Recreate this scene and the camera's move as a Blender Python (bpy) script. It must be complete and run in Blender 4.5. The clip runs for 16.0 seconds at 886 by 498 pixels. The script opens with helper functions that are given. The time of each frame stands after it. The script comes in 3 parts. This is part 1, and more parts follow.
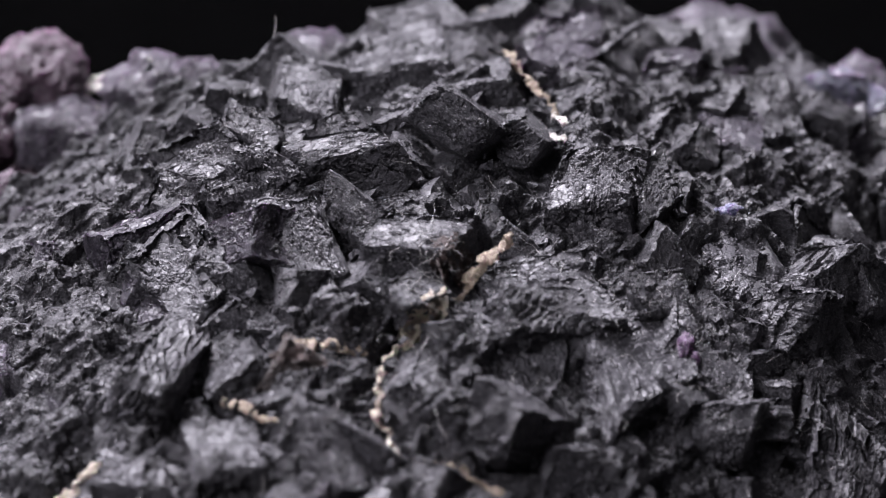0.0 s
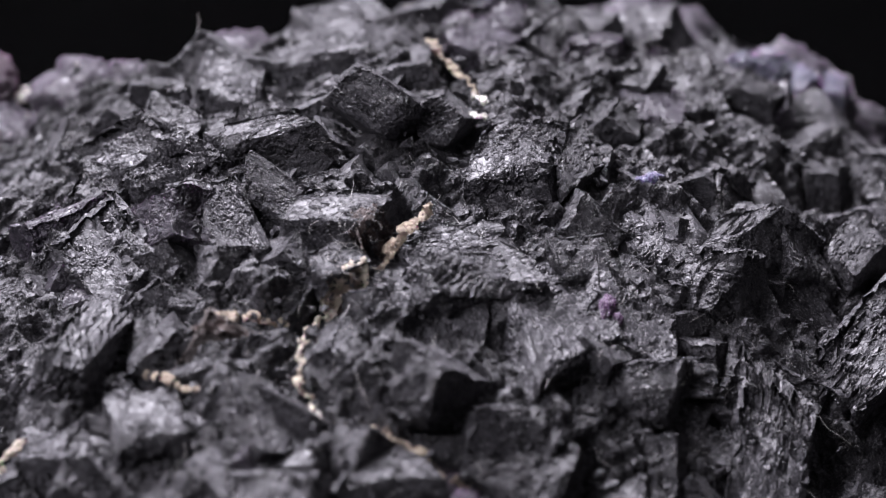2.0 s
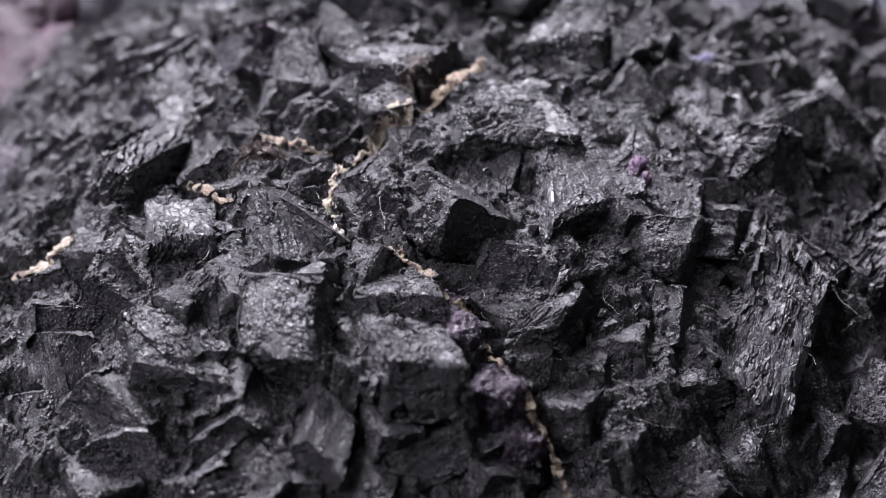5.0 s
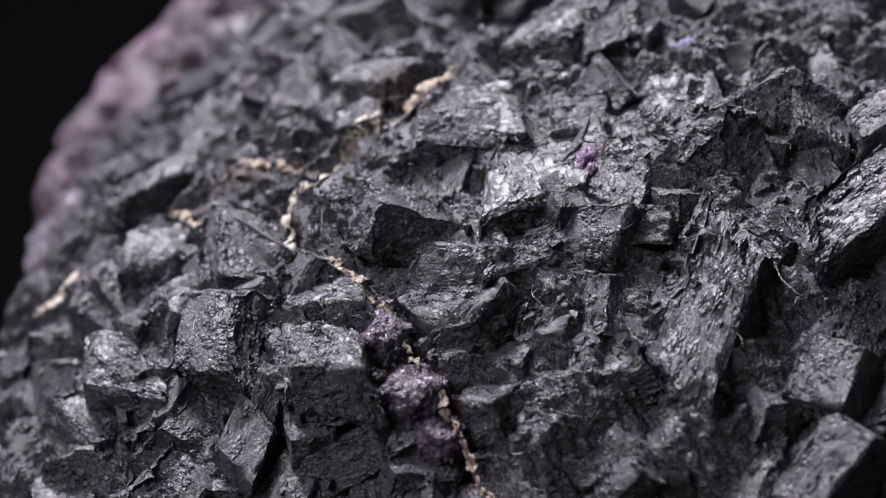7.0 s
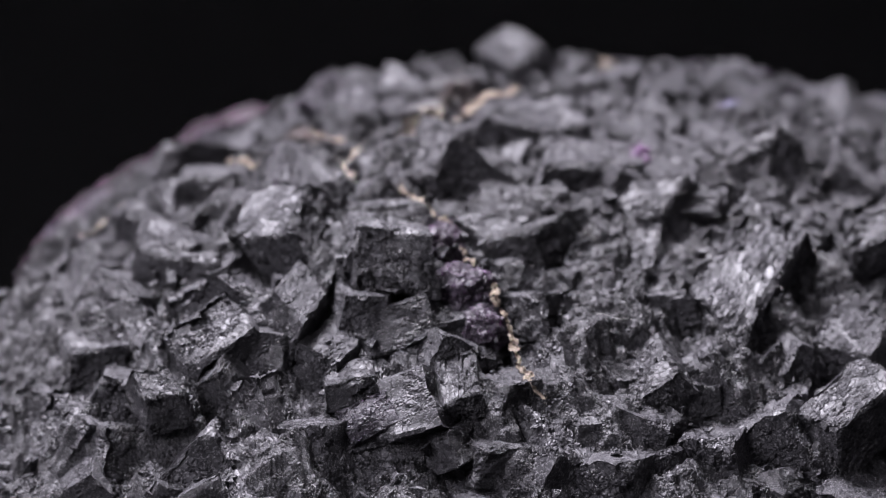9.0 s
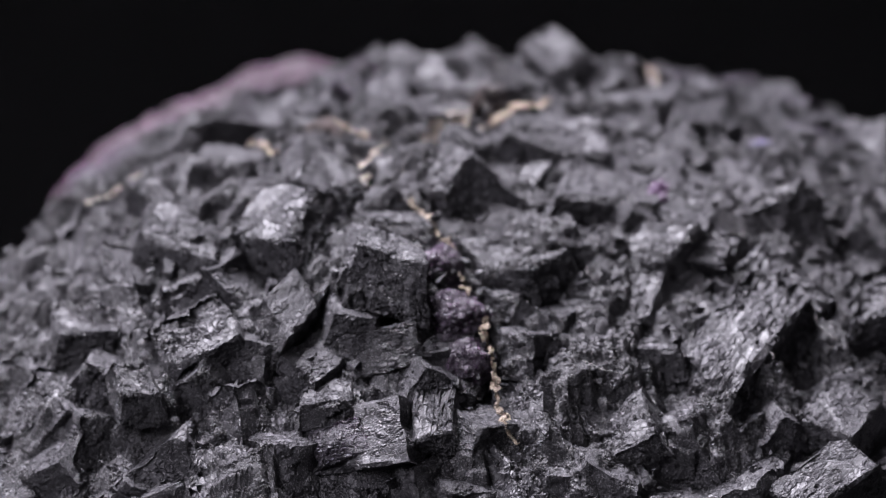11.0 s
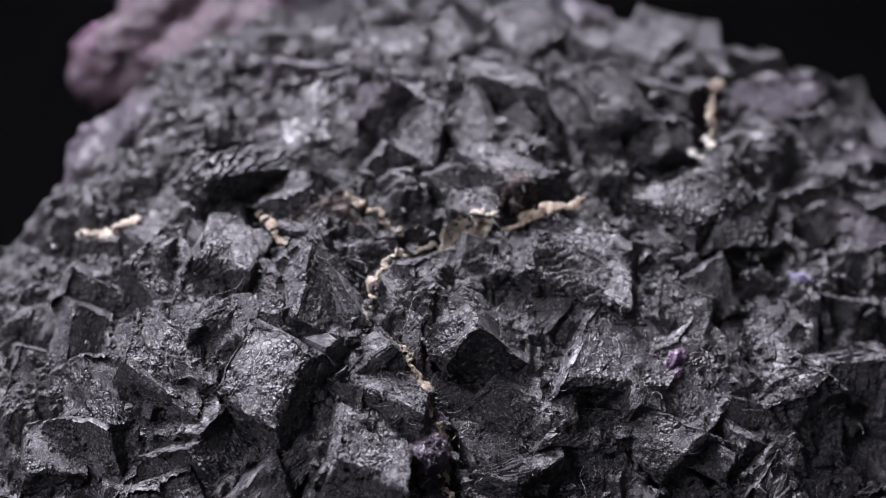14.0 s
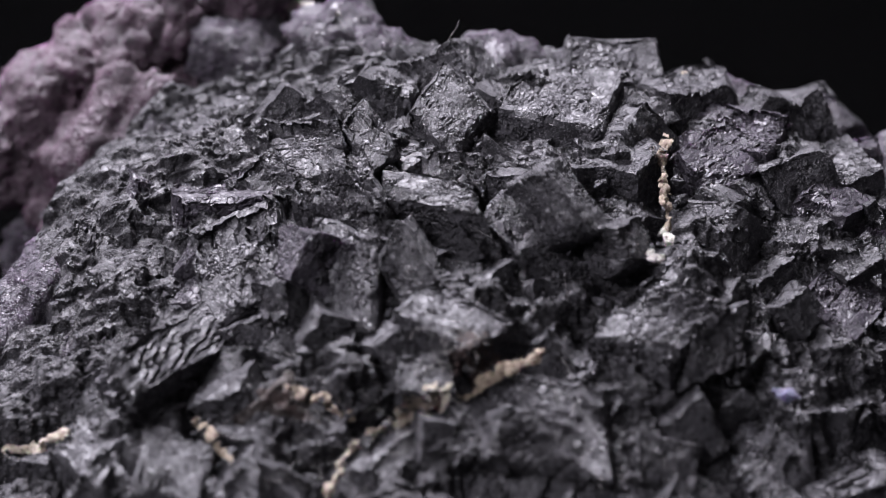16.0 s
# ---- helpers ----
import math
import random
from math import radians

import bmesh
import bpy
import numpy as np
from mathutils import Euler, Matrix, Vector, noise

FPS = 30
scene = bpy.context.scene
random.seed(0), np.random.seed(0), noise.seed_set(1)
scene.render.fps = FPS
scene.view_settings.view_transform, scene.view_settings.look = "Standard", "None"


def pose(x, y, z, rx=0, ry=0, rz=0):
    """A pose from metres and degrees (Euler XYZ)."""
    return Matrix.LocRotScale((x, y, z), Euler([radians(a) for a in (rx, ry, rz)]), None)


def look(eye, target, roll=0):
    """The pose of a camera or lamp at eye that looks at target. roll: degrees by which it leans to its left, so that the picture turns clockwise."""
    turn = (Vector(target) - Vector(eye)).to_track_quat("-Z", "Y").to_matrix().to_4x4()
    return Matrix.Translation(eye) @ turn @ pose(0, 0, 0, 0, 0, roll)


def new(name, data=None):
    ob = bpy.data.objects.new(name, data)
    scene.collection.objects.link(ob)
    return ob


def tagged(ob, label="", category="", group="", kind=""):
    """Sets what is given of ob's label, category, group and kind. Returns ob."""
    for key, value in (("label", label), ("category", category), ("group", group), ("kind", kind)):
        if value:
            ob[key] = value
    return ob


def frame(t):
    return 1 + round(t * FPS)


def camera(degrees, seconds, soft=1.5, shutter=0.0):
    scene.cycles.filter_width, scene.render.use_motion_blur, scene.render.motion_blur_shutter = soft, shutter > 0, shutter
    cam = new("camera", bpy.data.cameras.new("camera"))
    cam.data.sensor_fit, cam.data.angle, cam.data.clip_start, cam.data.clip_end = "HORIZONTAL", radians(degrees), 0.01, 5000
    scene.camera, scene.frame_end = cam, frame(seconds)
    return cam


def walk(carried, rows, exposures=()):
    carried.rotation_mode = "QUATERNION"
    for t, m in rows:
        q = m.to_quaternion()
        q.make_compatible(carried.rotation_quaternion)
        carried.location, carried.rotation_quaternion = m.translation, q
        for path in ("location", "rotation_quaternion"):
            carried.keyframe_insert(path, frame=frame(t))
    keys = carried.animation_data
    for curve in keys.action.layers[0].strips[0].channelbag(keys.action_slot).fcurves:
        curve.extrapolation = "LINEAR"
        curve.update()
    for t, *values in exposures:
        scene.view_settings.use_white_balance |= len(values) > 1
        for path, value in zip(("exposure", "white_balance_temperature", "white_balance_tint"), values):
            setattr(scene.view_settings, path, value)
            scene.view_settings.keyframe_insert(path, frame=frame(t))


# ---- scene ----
# ---- camera, on a tripod; the specimen is turned before it ----
cam = camera(14.33, 16.0, soft=1.2)
cam.data.dof.use_dof = True
cam.data.dof.focus_distance = 0.344
cam.data.dof.aperture_fstop = 16
STAND = pose(0, -0.36, 0.26, 80, 0, 0)
walk(cam, [(0, STAND), (16, STAND)])

# The camera's pose in the specimen's own space, time by time.
VIEWS = [
    (0, pose(-0.04546, -0.18974, 0.27579, 35.433, -7.865, 0.198)),
    (0.5, pose(-0.04474, -0.19367, 0.27522, 36.118, -7.782, -0.115)),
    (1, pose(-0.04011, -0.19332, 0.27586, 36.413, -7.091, -0.530)),
    (1.5, pose(-0.03656, -0.19686, 0.27516, 37.022, -6.559, -0.682)),
    (2, pose(-0.03155, -0.20940, 0.26431, 39.081, -5.898, -1.020)),
    (2.5, pose(-0.03581, -0.21807, 0.25924, 40.569, -6.240, -2.001)),
    (3, pose(-0.03916, -0.22881, 0.25541, 41.657, -6.905, -1.302)),
    (3.5, pose(-0.03274, -0.24371, 0.25003, 43.437, -6.459, -0.000)),
    (4, pose(-0.02351, -0.26303, 0.24167, 45.845, -6.015, 1.659)),
    (6.5, pose(0.12491, -0.19008, 0.26871, 36.905, 12.758, 18.377)),
    (7, pose(0.14994, -0.22192, 0.23850, 44.815, 15.704, 19.938)),
    (7.5, pose(0.12647, -0.26747, 0.21993, 51.228, 9.715, 18.715)),
    (8, pose(0.09598, -0.30961, 0.19035, 57.837, 3.785, 16.367)),
    (10.5, pose(0.15211, -0.32824, 0.13003, 68.983, 1.420, 25.509)),
    (11, pose(0.12962, -0.31425, 0.16813, 62.213, -2.874, 25.498)),
    (11.5, pose(0.20055, -0.28536, 0.15775, 64.485, 3.832, 34.045)),
    (12, pose(0.21707, -0.22852, 0.19470, 56.707, 7.869, 38.574)),
    (12.5, pose(0.19081, -0.19776, 0.23737, 47.516, 6.866, 37.722)),
    (13, pose(0.15484, -0.19408, 0.26429, 42.393, 3.570, 35.370)),
    (13.5, pose(0.12202, -0.19328, 0.27592, 39.798, 0.060, 33.993)),
    (14, pose(0.07260, -0.20167, 0.28483, 36.501, -7.118, 32.449)),
    (14.5, pose(0.02006, -0.21331, 0.27898, 34.437, -14.715, 30.319)),
    (15, pose(-0.00670, -0.18290, 0.28876, 29.921, -14.328, 26.920)),
    (15.5, pose(-0.01730, -0.14723, 0.29552, 24.684, -12.601, 25.635)),
    (16, pose(0.02052, -0.11002, 0.31011, 22.429, -3.665, 24.774)),
]


# ---- dark room, one softbox overhead, one weak fill added from the front ----
world = bpy.data.worlds.new("dark_room")
scene.world = world
world.use_nodes = True
world.node_tree.nodes["Background"].inputs[0].default_value = (0.108, 0.103, 0.118, 1)
world.node_tree.nodes["Background"].inputs[1].default_value = 1.0


def softbox(name, way, far, size, watts, colour):
    """A square lamp, seen from the specimen in the direction way of the camera's space."""
    mid = STAND @ Vector((0, 0, -0.345))
    at = mid + (STAND.to_3x3() @ Vector(way).normalized()) * far
    lamp = new(name, bpy.data.lights.new(name, "AREA"))
    lamp.data.energy, lamp.data.size, lamp.data.color = watts, size, colour
    lamp.matrix_world = look(at, mid)
    return lamp


softbox("lamp_overhead", (-0.28, 0.93, -0.12), 0.95, 0.38, 41.0, (1.0, 0.965, 1.09))
# Added fill with no known source; it lifts the dark front faces.
softbox("lamp_front", (-0.7, 0.45, 0.6), 0.9, 0.5, 7.0, (1.0, 0.965, 1.09))


# ---- materials ----
def node(nt, kind, **inputs):
    n = nt.nodes.new(kind)
    for key, value in inputs.items():
        n.inputs[key.replace("_", " ")].default_value = value
    return n


def ramp(nt, source, stops):
    r = nt.nodes.new("ShaderNodeValToRGB")
    while len(r.color_ramp.elements) < len(stops):
        r.color_ramp.elements.new(0.5)
    for e, (at, c) in zip(r.color_ramp.elements, stops):
        e.position, e.color = at, (*c, 1)
    nt.links.new(source, r.inputs[0])
    return r


def scales(nt, at, size, squash):
    """Height of many small cleavage scales, each tilted its own way."""
    st = nt.nodes.new("ShaderNodeVectorMath")
    st.operation = "MULTIPLY"
    nt.links.new(at, st.inputs[0])
    st.inputs[1].default_value = squash
    vo = node(nt, "ShaderNodeTexVoronoi", Scale=size, Randomness=0.9)
    vo.distance = "CHEBYCHEV"
    nt.links.new(st.outputs[0], vo.inputs["Vector"])
    off = nt.nodes.new("ShaderNodeVectorMath")
    off.operation = "SUBTRACT"
    nt.links.new(st.outputs[0], off.inputs[0])
    nt.links.new(vo.outputs["Position"], off.inputs[1])
    way = nt.nodes.new("ShaderNodeVectorMath")
    way.operation = "SUBTRACT"
    nt.links.new(vo.outputs["Color"], way.inputs[0])
    way.inputs[1].default_value = (0.5, 0.5, 0.5)
    dot = nt.nodes.new("ShaderNodeVectorMath")
    dot.operation = "DOT_PRODUCT"
    nt.links.new(off.outputs[0], dot.inputs[0])
    nt.links.new(way.outputs[0], dot.inputs[1])
    return dot.outputs["Value"]


def mineral(name, dark, light, dust, unit=1.0, rough=(0.28, 0.55), bump=0.45, dustiness=0.58, clear=0.0, crack=8.0):
    """Crystal faces: two tones, hairline cracks, pits and pale dust; unit is the size of the mesh's own metre."""
    m = bpy.data.materials.new(name)
    m.use_nodes = True
    nt = m.node_tree
    p = nt.nodes["Principled BSDF"]
    tc = nt.nodes.new("ShaderNodeTexCoord")
    info = nt.nodes.new("ShaderNodeObjectInfo")
    mp = nt.nodes.new("ShaderNodeVectorMath")
    mp.operation = "MULTIPLY_ADD"
    nt.links.new(tc.outputs["Object"], mp.inputs[0])
    mp.inputs[1].default_value = (unit, unit, unit)
    nt.links.new(info.outputs["Random"], mp.inputs[2])
    at = mp.outputs[0]
    big = node(nt, "ShaderNodeTexNoise", Scale=2.2, Detail=4.0, Roughness=0.6)
    fine = node(nt, "ShaderNodeTexNoise", Scale=26.0, Detail=7.0, Roughness=0.72)
    grit = node(nt, "ShaderNodeTexNoise", Scale=40.0, Detail=3.0, Roughness=0.6)
    lumps = node(nt, "ShaderNodeTexNoise", Scale=9.0, Detail=6.0, Roughness=0.65)
    cells = node(nt, "ShaderNodeTexVoronoi", Scale=crack, Randomness=1.0)
    cells.feature = "DISTANCE_TO_EDGE"
    warp = nt.nodes.new("ShaderNodeVectorMath")
    warp.operation = "MULTIPLY_ADD"
    soft = node(nt, "ShaderNodeTexNoise", Scale=9.0, Detail=3.0)
    nt.links.new(at, soft.inputs["Vector"])
    nt.links.new(soft.outputs["Color"], warp.inputs[0])
    warp.inputs[1].default_value = (0.22, 0.22, 0.22)
    nt.links.new(at, warp.inputs[2])
    nt.links.new(warp.outputs[0], cells.inputs["Vector"])
    for t in (big, fine, grit, lumps):
        nt.links.new(at, t.inputs["Vector"])
    tone = nt.nodes.new("ShaderNodeMix")
    tone.data_type = "RGBA"
    tone.inputs[6].default_value, tone.inputs[7].default_value = (*dark, 1), (*light, 1)
    nt.links.new(ramp(nt, big.outputs[0], [(0.35, (0, 0, 0)), (0.68, (1, 1, 1))]).outputs[0], tone.inputs[0])
    powder = nt.nodes.new("ShaderNodeMix")
    powder.data_type = "RGBA"
    nt.links.new(tone.outputs[2], powder.inputs[6])
    powder.inputs[7].default_value = (*dust, 1)
    spots = nt.nodes.new("ShaderNodeMath")
    spots.operation = "MULTIPLY"
    nt.links.new(ramp(nt, grit.outputs[0], [(dustiness - 0.06, (0, 0, 0)), (dustiness + 0.05, (1, 1, 1))]).outputs[0], spots.inputs[0])
    nt.links.new(ramp(nt, fine.outputs[0], [(0.4, (0.15, 0.15, 0.15)), (0.62, (1, 1, 1))]).outputs[0], spots.inputs[1])
    nt.links.new(spots.outputs[0], powder.inputs[0])
    nt.links.new(powder.outputs[2], p.inputs["Base Color"])
    r = ramp(nt, fine.outputs[0], [(0.3, (rough[0],) * 3), (0.7, (rough[1],) * 3)])
    nt.links.new(r.outputs[0], p.inputs["Roughness"])
    p.inputs["Specular IOR Level"].default_value = 0.44
    if clear:
        p.inputs["Subsurface Weight"].default_value = clear
        p.inputs["Subsurface Radius"].default_value = (1.0, 0.6, 1.0)
        p.inputs["Subsurface Scale"].default_value = 0.003
    line = ramp(nt, cells.outputs["Distance"], [(0.0, (0, 0, 0)), (0.08, (1, 1, 1))])
    split = nt.nodes.new("ShaderNodeMath")
    split.operation = "MULTIPLY"
    nt.links.new(line.outputs[0], split.inputs[0])
    nt.links.new(ramp(nt, big.outputs[0], [(0.46, (0.06,) * 3), (0.60, (1, 1, 1))]).outputs[0], split.inputs[1])
    b0 = node(nt, "ShaderNodeBump", Strength=bump * 0.25, Distance=0.0022)
    nt.links.new(lumps.outputs[0], b0.inputs["Height"])
    b1 = node(nt, "ShaderNodeBump", Strength=min(1.0, bump * 1.5), Distance=0.0012)
    patch = nt.nodes.new("ShaderNodeMath")
    patch.operation = "MULTIPLY"
    nt.links.new(scales(nt, warp.outputs[0], 6.5, (1.0, 1.0, 1.7)), patch.inputs[0])
    nt.links.new(ramp(nt, lumps.outputs[0], [(0.36, (0.15,) * 3), (0.56, (1, 1, 1))]).outputs[0], patch.inputs[1])
    nt.links.new(patch.outputs[0], b1.inputs["Height"])
    nt.links.new(b0.outputs[0], b1.inputs["Normal"])
    b2 = node(nt, "ShaderNodeBump", Strength=min(1.0, bump * 1.9), Distance=0.0014)
    nt.links.new(split.outputs[0], b2.inputs["Height"])
    nt.links.new(b1.outputs[0], b2.inputs["Normal"])
    b3 = node(nt, "ShaderNodeBump", Strength=min(1.0, bump * 1.5), Distance=0.00045)
    nt.links.new(scales(nt, warp.outputs[0], 19.0, (1.3, 1.0, 1.0)), b3.inputs["Height"])
    nt.links.new(b2.outputs[0], b3.inputs["Normal"])
    nt.links.new(b3.outputs[0], p.inputs["Normal"])
    return m


BLACK = mineral("black_fluorite", (0.021, 0.0200, 0.0228), (0.056, 0.0532, 0.0600), (0.22, 0.21, 0.225), rough=(0.36, 0.62))
VIOLET = mineral("violet_fluorite", (0.014, 0.012, 0.017), (0.042, 0.036, 0.048), (0.17, 0.15, 0.175), rough=(0.3, 0.55), clear=0.05)
BROWN = mineral("brown_fluorite", (0.022, 0.018, 0.018), (0.062, 0.049, 0.044), (0.26, 0.22, 0.20))
MATRIX = mineral("dark_matrix", (0.020, 0.0192, 0.0218), (0.056, 0.053, 0.060), (0.24, 0.23, 0.24), unit=160, rough=(0.38, 0.64), bump=0.5)
SHARD = mineral("shard_fluorite", (0.012, 0.012, 0.015), (0.045, 0.042, 0.050), (0.24, 0.23, 0.24), unit=160, rough=(0.35, 0.6), bump=0.6)
PINK = mineral("pink_fluorite", (0.017, 0.009, 0.0145), (0.056, 0.030, 0.045), (0.13, 0.09, 0.11), unit=110, rough=(0.5, 0.75), bump=0.3, clear=0.5)
RUST = mineral("rusty_crust", (0.022, 0.013, 0.012), (0.085, 0.052, 0.047), (0.22, 0.17, 0.15), unit=300, rough=(0.4, 0.7), bump=0.7)
CREAM = mineral("cream_vein", (0.16, 0.115, 0.08), (0.52, 0.41, 0.31), (0.70, 0.60, 0.50), unit=600, rough=(0.5, 0.8), bump=0.4, clear=0.2)
PALE = mineral("pale_cream_vein", (0.38, 0.29, 0.22), (0.80, 0.68, 0.57), (0.88, 0.80, 0.72), unit=600, rough=(0.4, 0.7), bump=0.4, clear=0.3)
WHITE = mineral("white_vein", (0.55, 0.48, 0.44), (0.85, 0.80, 0.75), (0.9, 0.88, 0.85), unit=500, rough=(0.4, 0.7), bump=0.4, clear=0.2)
BLUE = mineral("blue_fluorite", (0.05, 0.05, 0.09), (0.16, 0.165, 0.26), (0.35, 0.35, 0.42), unit=300, rough=(0.2, 0.4), bump=0.4, clear=0.4)
PURPLE = mineral("purple_fluorite", (0.016, 0.011, 0.0185), (0.056, 0.040, 0.061), (0.19, 0.16, 0.19), unit=160, rough=(0.3, 0.5), bump=0.4, clear=0.3)
HAZE = mineral("hazy_blue_fluorite", (0.05, 0.05, 0.066), (0.13, 0.13, 0.172), (0.34, 0.34, 0.40), rough=(0.10, 0.30), clear=0.3)
LILAC = mineral("lilac_fluorite", (0.05, 0.025, 0.055), (0.17, 0.105, 0.185), (0.38, 0.32, 0.38), unit=300, rough=(0.2, 0.4), bump=0.4, clear=0.4)
VIOLET_CRUST = mineral("violet_crust", (0.022, 0.018, 0.026), (0.085, 0.072, 0.093), (0.26, 0.235, 0.265), unit=160, rough=(0.3, 0.55), bump=0.7, clear=0.2)
LINT = mineral("lint_fibre", (0.35, 0.33, 0.32), (0.6, 0.58, 0.56), (0.7, 0.7, 0.7), unit=300, rough=(0.5, 0.8), bump=0.1)
CLOTH = mineral("black_velvet", (0.0016, 0.0016, 0.0017), (0.0026, 0.0025, 0.0027), (0.004, 0.004, 0.004), unit=20, rough=(0.9, 1.0), bump=0.05)
CLOTH.node_tree.nodes["Principled BSDF"].inputs["Specular IOR Level"].default_value = 0.05


# ---- setting: black cloth under and behind ----
def sheet():
    bm = bmesh.new()
    prof = [(-0.9, 0.0), (0.7, 0.0)] + [(0.7 + 0.3 * math.sin(a), 0.3 - 0.3 * math.cos(a)) for a in [i * math.pi / 16 for i in range(1, 9)]] + [(1.0, 1.4)]
    rows = [[bm.verts.new((x, y, z)) for x in (-1.5, -0.5, 0.5, 1.5)] for y, z in prof]
    for a, b in zip(rows, rows[1:]):
        for i in range(3):
            bm.faces.new((a[i], a[i + 1], b[i + 1], b[i]))
    bmesh.ops.solidify(bm, geom=bm.faces[:], thickness=0.002)
    me = bpy.data.meshes.new("backdrop")
    bm.to_mesh(me)
    me.materials.append(CLOTH)
    tagged(new("backdrop", me), "plain black velvet cloth swept up behind the specimen", "backdrop", kind="structure")


sheet()

# ---- the specimen ----
specimen = tagged(new("mineral_specimen"), "purple-black fluorite specimen of cracked blocky crystals with cream veins", "mineral")


def part(name, me, material, parent=specimen, label="", kind=""):
    ob = new(name, me)
    me.materials.clear()
    me.materials.append(material)
    ob.parent = parent
    return tagged(ob, label, kind=kind)


def dome(x, y):
    """Height in mm of the specimen's upper side at x, y in mm."""
    swell = 3.7 * np.exp(-((x + 18) ** 2 + (y + 31) ** 2) / 400)
    return 5.0 + 0.02 * y - 0.0052 * x * x + 0.0025 * x * y - 0.0058 * y * y + swell


def lean(x, y):
    """The dome's upward normal at x, y."""
    return Vector((0.0104 * x - 0.0025 * y, 0.0116 * y - 0.0025 * x - 0.02, 1)).normalized()


def rim(a):
    """Distance in mm from the middle to the specimen's edge, in the direction a."""
    c, s = math.cos(a), math.sin(a)
    rx, ry = (57 if c > 0 else 54), (46.5 if s > 0 else 66)
    return (abs(c / rx) ** 2.8 + abs(s / ry) ** 2.8) ** (-1 / 2.8) + 1.6 * math.sin(5 * a + 1) + 1.1 * math.sin(11 * a)


def inside(x, y, margin=0.0):
    return math.hypot(x, y) < rim(math.atan2(y, x)) - margin


SEAMS = ((-1, 38, 3.5, 25), (3.5, 25, 1, 16), (1, 16, -8, 0.6), (-8, 0.6, -12.6, -3.4), (-12.6, -3.4, -14.6, -9.9), (-14.6, -9.9, -12.4, -16.2), (-9.6, -16.8, 0, -22.3), (0, -22.3, 5.4, -28.3), (5.4, -28.3, 13, -36.5), (-44.5, -19.5, -39.4, -16), (-29, -11, -23.8, -13.8), (-22.6, -5.2, -15.2, -5))


def seam_gap(x, y):
    """Distance in mm to the nearest pale seam; x and y may be arrays."""
    best = 99.0
    for a, b, c, d in SEAMS:
        u = np.clip(((x - a) * (c - a) + (y - b) * (d - b)) / ((c - a) ** 2 + (d - b) ** 2), 0, 1)
        best = np.minimum(best, np.hypot(x - a - u * (c - a), y - b - u * (d - b)))
    return best


def facets(x, y, cell, height, slope, seed):
    """Broken ground: intergrown blunt corners, each about one cell wide, with its own height, turn and lean."""
    def rand(i, j, k):
        v = np.sin(i * 127.1 + j * 311.7 + k * 74.7 + seed * 53.3) * 43758.5453
        return v - np.floor(v)
    gx, gy = np.floor(x / cell), np.floor(y / cell)
    out = np.full(x.shape, -99.0)
    for di in (-1, 0, 1):
        for dj in (-1, 0, 1):
            i, j = gx + di, gy + dj
            dx, dy = x - (i + rand(i, j, 1)) * cell, y - (j + rand(i, j, 2)) * cell
            a = rand(i, j, 3) * 6.283
            u, v = dx * np.cos(a) + dy * np.sin(a), dy * np.cos(a) - dx * np.sin(a)
            fall = np.maximum(np.maximum(u, -1.6 * u), np.maximum(1.2 * v, -0.7 * v))
            out = np.maximum(out, height * (rand(i, j, 4) - 0.5) - slope * np.maximum(fall, 0.12 * cell))
    return out


def body():
    """The crust under the crystals: a craggy dome with a drooping edge, closed below."""
    rings, spokes, skirt = 230, 860, 30
    ang = np.arange(spokes) * 2 * math.pi / spokes
    edge = np.array([rim(a if a <= math.pi else a - 2 * math.pi) for a in ang])
    k = ((np.arange(rings) + 0.5) / rings)[:, None]
    x, y = edge * k * np.cos(ang), edge * k * np.sin(ang)
    wx = x + 0.5 * np.sin(y * 1.9) + 0.25 * np.sin(x * 3.7 + y * 2.9)
    wy = y + 0.5 * np.sin(x * 1.7 + 1) + 0.25 * np.sin(y * 4.1 - x * 2.3)
    z = dome(x, y) - 2.1 - 3.0 * np.maximum(0, k - 0.9) / 0.1
    z = z + 1.6 + facets(wx, wy, 7.0, 3.0, 0.75, 1) + facets(wx, wy, 2.4, 0.9, 0.5, 2) + facets(wx, wy, 0.8, 0.25, 0.45, 3)
    z = z - 2.0 * np.exp(-(seam_gap(x, y) / 2.2) ** 2)
    d = ((np.arange(skirt) + 1) / skirt)[:, None]
    shrink = 1 - 0.45 * d ** 2.2
    sx, sy = edge * shrink * np.cos(ang), edge * shrink * np.sin(ang)
    sz = z[-1] * (1 - d) - 38 * d + 1.6 * np.sin(sx * 0.7 + sy * 0.4) * np.sin(d * 3.1)
    pts = np.stack([np.concatenate([a.reshape(-1) for a in pair]) for pair in ((x, sx), (y, sy), (z, sz))], 1) / 1000
    faces = []
    for i in range(rings + skirt - 1):
        for j in range(spokes):
            n = (j + 1) % spokes
            faces.append((i * spokes + j, (i + 1) * spokes + j, (i + 1) * spokes + n, i * spokes + n))
    last = (rings + skirt - 1) * spokes
    faces.append(tuple(range(spokes)))
    faces.append(tuple(range(last + spokes - 1, last - 1, -1)))
    me = bpy.data.meshes.new("matrix_body")
    me.from_pydata(pts.tolist(), [], faces)
    part("matrix_body", me, MATRIX, label="craggy dark rock crust under the crystals")


body()


